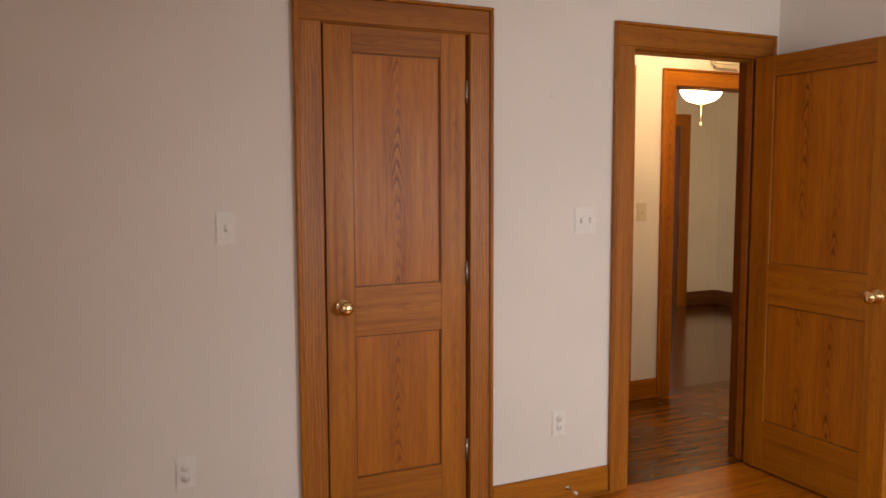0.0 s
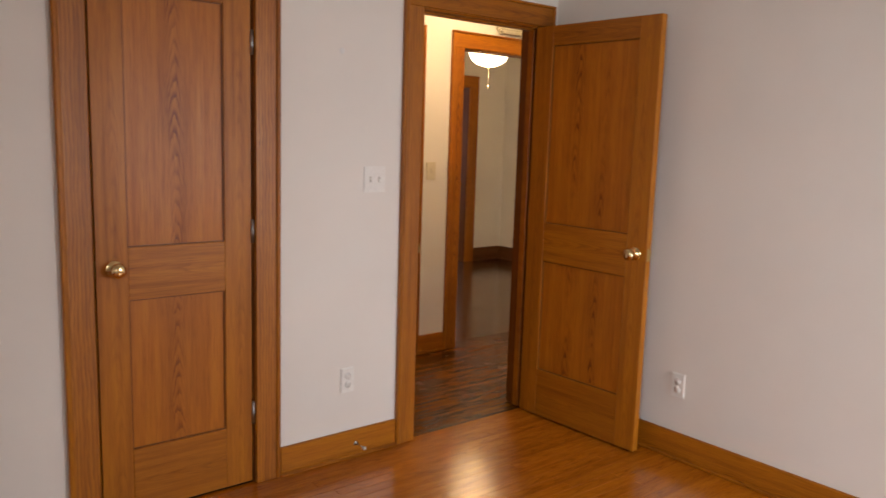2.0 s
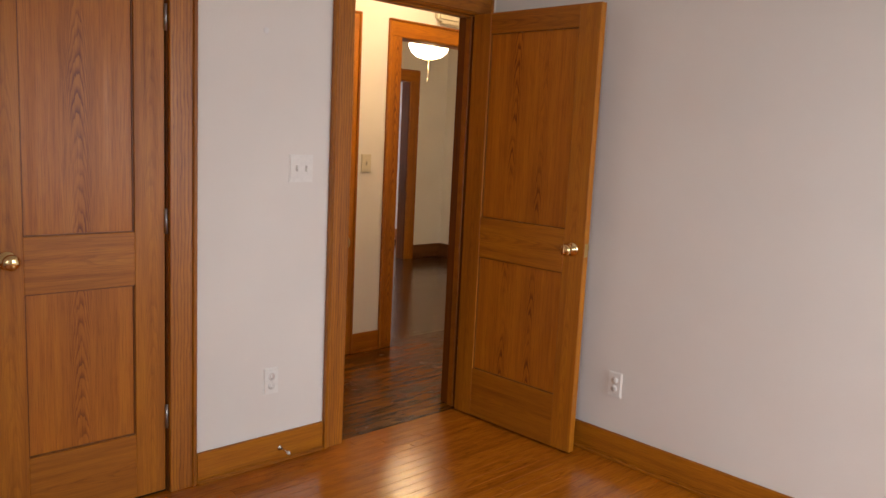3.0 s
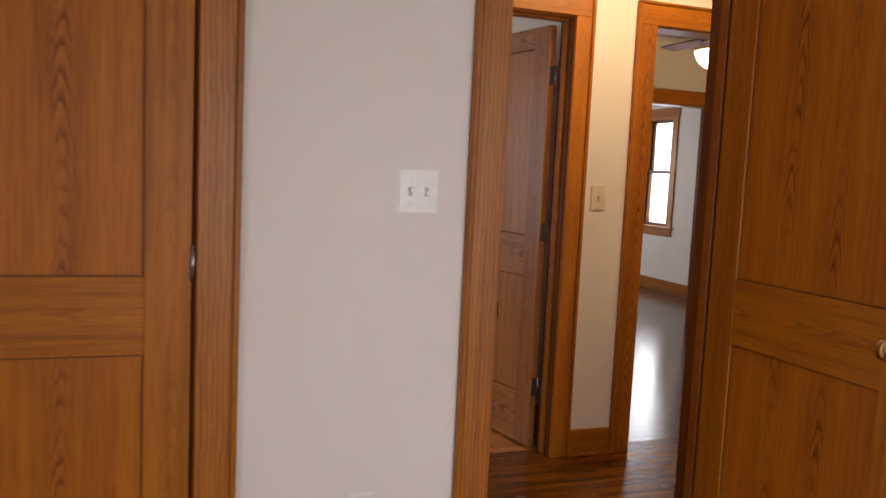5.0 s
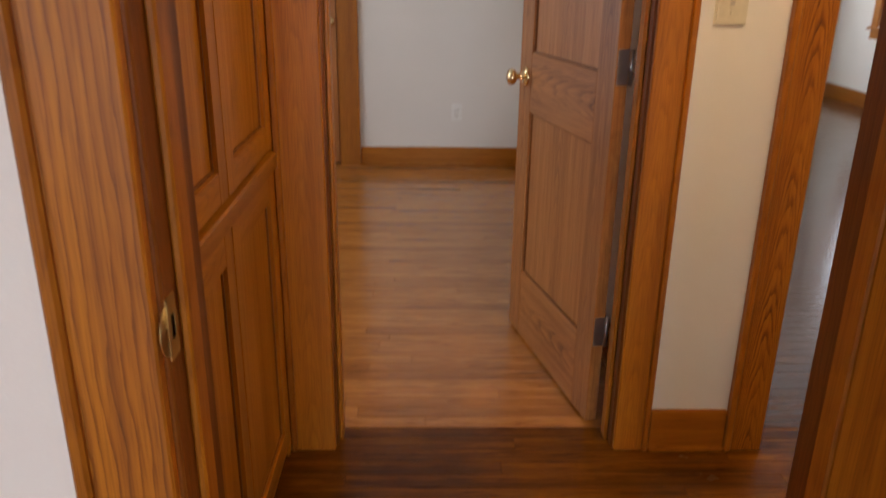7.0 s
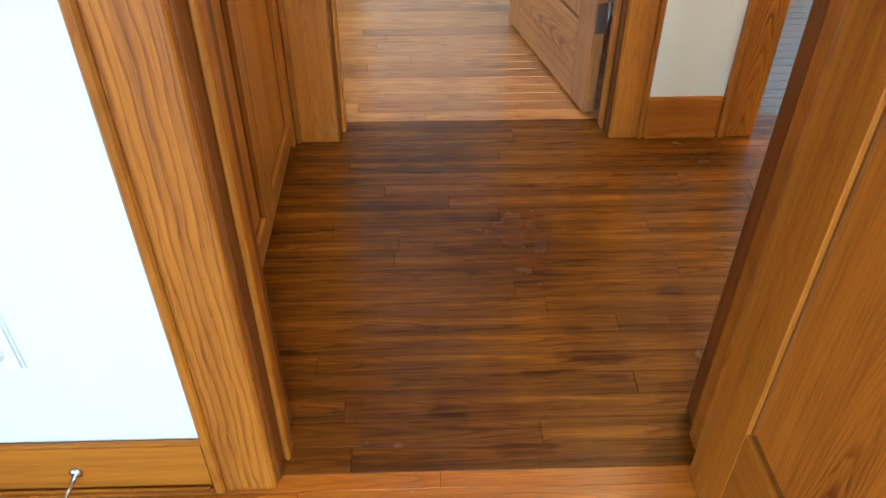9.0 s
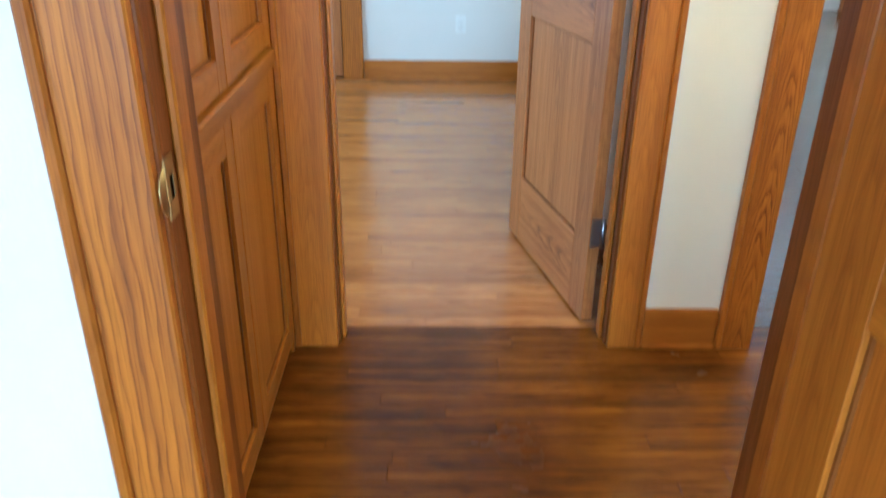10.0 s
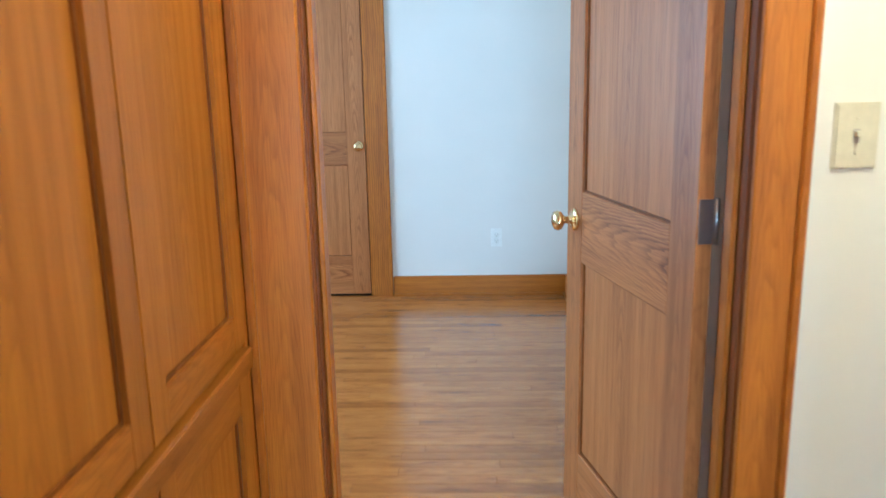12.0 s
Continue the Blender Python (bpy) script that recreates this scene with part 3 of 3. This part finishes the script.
wall_plate(pose(-1.974, 0, 0.395), "outlet", "white duplex outlet low on the bedroom wall", WHITE)
wall_plate(pose(0.89, -0.884, 0.352, 0, 0, -90), "outlet", "white duplex outlet on the side wall", WHITE)
wall_plate(pose(0.485, 4.57, 0.372), "outlet", "white duplex outlet in the far bedroom", WHITE)

# ---- door stop, wall patch ----
stop = thing("door_stop", pose(-0.335, -0.016, 0.062, 0, 0, 0), "metal rod door stop with white tip on baseboard", "door stop")
part("base", turned([(0.0005, 0), (0.012, 0), (0.012, -0.004), (0.006, -0.008), (0.0005, -0.008)], 14, "Y"), CHROME, stop)
part("rod", turned([(0.0005, -0.008), (0.0035, -0.008), (0.0035, -0.066), (0.0005, -0.066)], 12, "Y"), CHROME, stop)
part("tip", turned([(0.0005, -0.064), (0.007, -0.064), (0.008, -0.074), (0.005, -0.079), (0.0005, -0.079)], 14, "Y"), RUBBER, stop)

patch_ob = part("wall_patch", turned([(0.0005, 0.0), (0.013, 0.0), (0.011, -0.0012), (0.0005, -0.0016)], 18, "Y"), CEIL, None, "", pose(-0.422, 0, 1.816))
tagged(patch_ob, "small white filled nail hole on the wall", "wall patch")

# ---- door chime over the living room doorway ----
chime = thing("door_chime", pose(1.66, B0, 2.185), "beige plastic door chime box high on the wall", "door chime")
part("cover", solid(-0.13, 0.13, -0.055, 0, 0.02, 0.22, edge=0.012, segments=3), IVORY, chime)
part("base", solid(-0.10, 0.10, -0.045, 0, 0.004, 0.0195, edge=0.006, segments=2), IVORY, chime)

# ---- ceiling fan with bowl light in the living room ----
fan = thing("ceiling_fan", pose(2.62, 2.42, 0), "ceiling fan with lit opal glass bowl and chain", "ceiling fan")
part("canopy", turned([(0.0005, 2.60), (0.07, 2.60), (0.065, 2.56), (0.02, 2.54), (0.0005, 2.54)], 24), DULL_BRASS, fan)
part("rod", turned([(0.0005, 2.55), (0.012, 2.55), (0.012, 2.43), (0.0005, 2.43)], 12), DULL_BRASS, fan)
part("motor", turned([(0.0005, 2.44), (0.06, 2.44), (0.12, 2.41), (0.125, 2.34), (0.09, 2.30), (0.0005, 2.30)], 28), DULL_BRASS, fan)
part("fitter", turned([(0.0005, 2.30), (0.06, 2.30), (0.07, 2.27), (0.185, 2.245), (0.19, 2.235), (0.0005, 2.235)], 28), DULL_BRASS, fan)
part("bowl", turned([(0.183, 2.236), (0.18, 2.215), (0.155, 2.165), (0.11, 2.13), (0.05, 2.112), (0.0005, 2.11)], 32), OPAL, fan, "lit opal glass bowl")
part("finial", turned([(0.0005, 2.112), (0.010, 2.110), (0.008, 2.096), (0.0005, 2.092)], 12), DULL_BRASS, fan)
part("pull_chain", turned([(0.0005, 2.09), (0.0016, 2.09), (0.0016, 1.95), (0.0005, 1.95)], 6), IVORY, fan)
part("chain_pull", turned([(0.0005, 1.95), (0.006, 1.945), (0.007, 1.92), (0.0005, 1.91)], 10), IVORY, fan)
blade_mesh = None
for i in range(5):
    at = pose(0, 0, 2.335, 0, 0, 20 + 72 * i) @ pose(0, 0, 0, 9)
    if blade_mesh is None:
        b = part("blade", solid(0.17, 0.62, -0.062, 0.062, -0.003, 0.003, edge=0.002), BLADE, fan, "", at)
        a = part("blade_arm", solid(0.09, 0.22, -0.014, 0.014, -0.009, -0.0035, edge=0.002), DULL_BRASS, fan, "", at)
        blade_mesh, arm_mesh = b.data, a.data
    else:
        for nm, me in (("blade", blade_mesh), ("blade_arm", arm_mesh)):
            o = new(nm, me)
            o.parent, o.matrix_basis = fan, at

# ---- hall ceiling light ----
hl = thing("ceiling_light", pose(1.05, 0.46, 2.60), "round opal flush ceiling light in the hall", "ceiling light")
part("base", turned([(0.0005, 0), (0.13, 0), (0.13, -0.02), (0.0005, -0.02)], 28), DULL_BRASS, hl)
part("shade", turned([(0.12, -0.02), (0.118, -0.04), (0.09, -0.075), (0.04, -0.09), (0.0005, -0.092)], 28), OPAL, hl, "lit opal glass shade")


# ---- windows ----
def window_unit(name, m, width, height, label, units=2, head=0.11, glass=True):
    """Local: x along the wall, -y into the room, wall's inner face at y = 0, sill line at z = 0."""
    w = thing(name, m, label, "window", kind="structure")
    T = 0.12
    for x0, x1 in ((0, 0.02), (width - 0.02, width)):
        part("jamb", solid(x0, x1, 0, T, 0, height), OAK_V, w)
    part("head_jamb", solid(0.02, width - 0.02, 0, T, height - 0.02, height), OAK_X, w)
    part("sill", solid(-0.13, width + 0.13, -0.045, T, -0.026, 0.0, edge=0.004), OAK_X, w)
    part("apron", solid(-0.10, width + 0.10, -0.017, 0, -0.115, -0.026, edge=0.003), OAK_X, w)
    for x0, x1 in ((-0.10, 0.008), (width - 0.008, width + 0.10)):
        part("casing", solid(x0, x1, -0.019, 0, 0, height + 0.0, edge=0.003), OAK_V, w)
    part("head_casing", solid(-0.115, width + 0.115, -0.022, 0, height, height + head, edge=0.003), OAK_X, w)
    mull = 0.13
    each = (width - 0.04 - mull * (units - 1)) / units
    for u in range(units):
        x0 = 0.02 + u * (each + mull)
        x1 = x0 + each
        if u:
            part("mullion", solid(x0 - mull, x0, -0.012, T, 0, height - 0.02, edge=0.003), OAK_V, w)
        half = height * 0.5
        for za, zb, y in ((0.0, half + 0.02, 0.035), (half - 0.02, height - 0.02, 0.072)):
            bm = bmesh.new()
            f = 0.038
            box(bm, x0, x0 + f, y, y + 0.032, za, zb), box(bm, x1 - f, x1, y, y + 0.032, za, zb)
            box(bm, x0 + f, x1 - f, y, y + 0.032, za, za + f), box(bm, x0 + f, x1 - f, y, y + 0.032, zb - f, zb)
            s = part("sash", bm, SASH, w, "dark brown window sash")
            if glass:
                p = part("pane", box(bmesh.new(), x0 + f, x1 - f, y + 0.013, y + 0.017, za + f, zb - f), GLASS, s)
                p.visible_shadow = False
    return w


window_unit("window_sunroom", pose(4.80, 7.20, 0.80, 0, 0, -90), 1.22, 1.34, "oak-cased double window with dark sashes, bright overcast outside")
# added out of view, as an opening for the north fill lamp
window_unit("added_window_sunroom", pose(2.5, 8.0, 0.80), 1.40, 1.34, "unseen oak-cased double window, added to light the end room")
window_unit("window_room", pose(0.75, -4.20, 0.80, 0, 0, 180), 1.90, 1.30, "oak-cased double window in the bedroom")
window_unit("window_room_west", pose(-3.20, -4.05, 0.80, 0, 0, 90), 1.20, 1.30, "oak-cased double window in the bedroom side wall")
window_unit("window_bedroom", pose(-2.20, 2.25, 0.80, 0, 0, 90), 1.50, 1.30, "oak-cased double window in the far bedroom")
blind = thing("window_blind", pose(4.785, 6.68, 0.80), "white slatted mini blind hanging in the window", "blind")
part("headrail", solid(0.0, 0.028, 0.0, 0.50, 1.29, 1.318, edge=0.002), WHITE, blind)
slat = mesh_of("slat", solid(0.0, 0.024, 0.004, 0.496, -0.0006, 0.0006, edge=0), plain("blind_slat", (0.55, 0.53, 0.50), 0.5))
for i in range(44):
    o = new("slat", slat)
    o.parent, o.matrix_basis = blind, pose(0.002, 0, 0.03 + i * 0.0285)
part("bottom_rail", solid(0.002, 0.026, 0.003, 0.497, 0.002, 0.014, edge=0.002), WHITE, blind)
structure("backdrop", box(bmesh.new(), 5.6, 5.62, 3.0, 10.0, -1.0, 5.0), OUTSIDE, "pale overcast daylight beyond the window", "backdrop")
ground = bmesh.new()
box(ground, -400, 400, -400, 400, -0.9, -0.6)
structure("ground", ground, plain("ground_grass", (0.08, 0.10, 0.05), 0.9), "plain ground around the house", "ground")


# ---- strip floors, board by board ----
PITCH = 0.0572


def strip_floor(name, label, mat, x0, x1, y0, y1, seed, near=None, lengths=(0.7, 1.7)):
    """Boards along x. near: (xa, xb, ya, yb), the stretch whose boards are objects of their own."""
    rng = random.Random(seed)
    floor = thing(name, pose(0, 0, 0), label, "floor", kind="structure")
    cache = {}
    far_v, far_f = [], []
    rows = int((y1 - y0) / PITCH + 0.999)
    count = 0
    for r in range(rows):
        ya = y0 + r * PITCH
        yb = min(ya + PITCH, y1) - 0.0006
        if yb - ya < 0.004:
            continue
        x = x0 - rng.uniform(0, 1.0)
        while x < x1:
            size = round(rng.uniform(*lengths), 1)
            a, b = max(x, x0), min(x + size, x1)
            x += size
            if b - a < 0.005:
                continue
            z = rng.uniform(-0.0004, 0.0)
            close = near and a < near[1] and b > near[0] and ya < near[3] and yb > near[2] and count < 300
            if close:
                key = (round(b - a, 3), round(yb - ya, 4))
                if key not in cache:
                    bm = box(bmesh.new(), 0, b - a - 0.0006, 0, yb - ya, -0.016, 0)
                    bmesh.ops.bevel(bm, geom=[e for e in bm.edges if all(v.co.z > -0.001 for v in e.verts)], offset=0.0009, segments=1, affect="EDGES")
                    cache[key] = mesh_of("board", bm, mat)
                o = new("board", cache[key])
                o.parent, o.location = floor, (a, ya, z)
                count += 1
            else:
                n = len(far_v)
                far_v += [(px, py, pz) for pz in (-0.016, z) for py in (ya, yb) for px in (a, b - 0.0006)]
                far_f += [[n + i for i in f] for f in ((0, 2, 3, 1), (4, 5, 7, 6), (0, 1, 5, 4), (2, 6, 7, 3), (0, 4, 6, 2), (1, 3, 7, 5))]
    if far_v:
        me = bpy.data.meshes.new("boards_beyond")
        me.from_pydata(far_v, [], far_f)
        me.materials.append(mat)
        o = new("boards_beyond", me)
        o.parent = floor
        tagged(o, "more strip flooring", kind="stuff")
    return floor


strip_floor("floor_room", "glossy amber oak strip floor of the bedroom", FLOOR_ROOM, -3.2, 0.89, -4.2, 0.012, 3, near=(-1.6, 0.9, -2.2, 0.02))
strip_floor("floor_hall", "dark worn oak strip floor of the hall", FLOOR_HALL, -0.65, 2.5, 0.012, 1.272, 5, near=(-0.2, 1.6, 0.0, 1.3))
strip_floor("floor_bedroom", "honey oak strip floor of the far bedroom", FLOOR_BED, -2.2, BX, 1.272, 4.57, 7, near=(-1.0, 0.95, 1.2, 4.6))
strip_floor("floor_living", "glossy dark brown oak strip floor of the living room", FLOOR_LIVING, 1.05, 4.80, 1.2725, 8.0, 9, near=(1.1, 3.6, 1.27, 3.2))
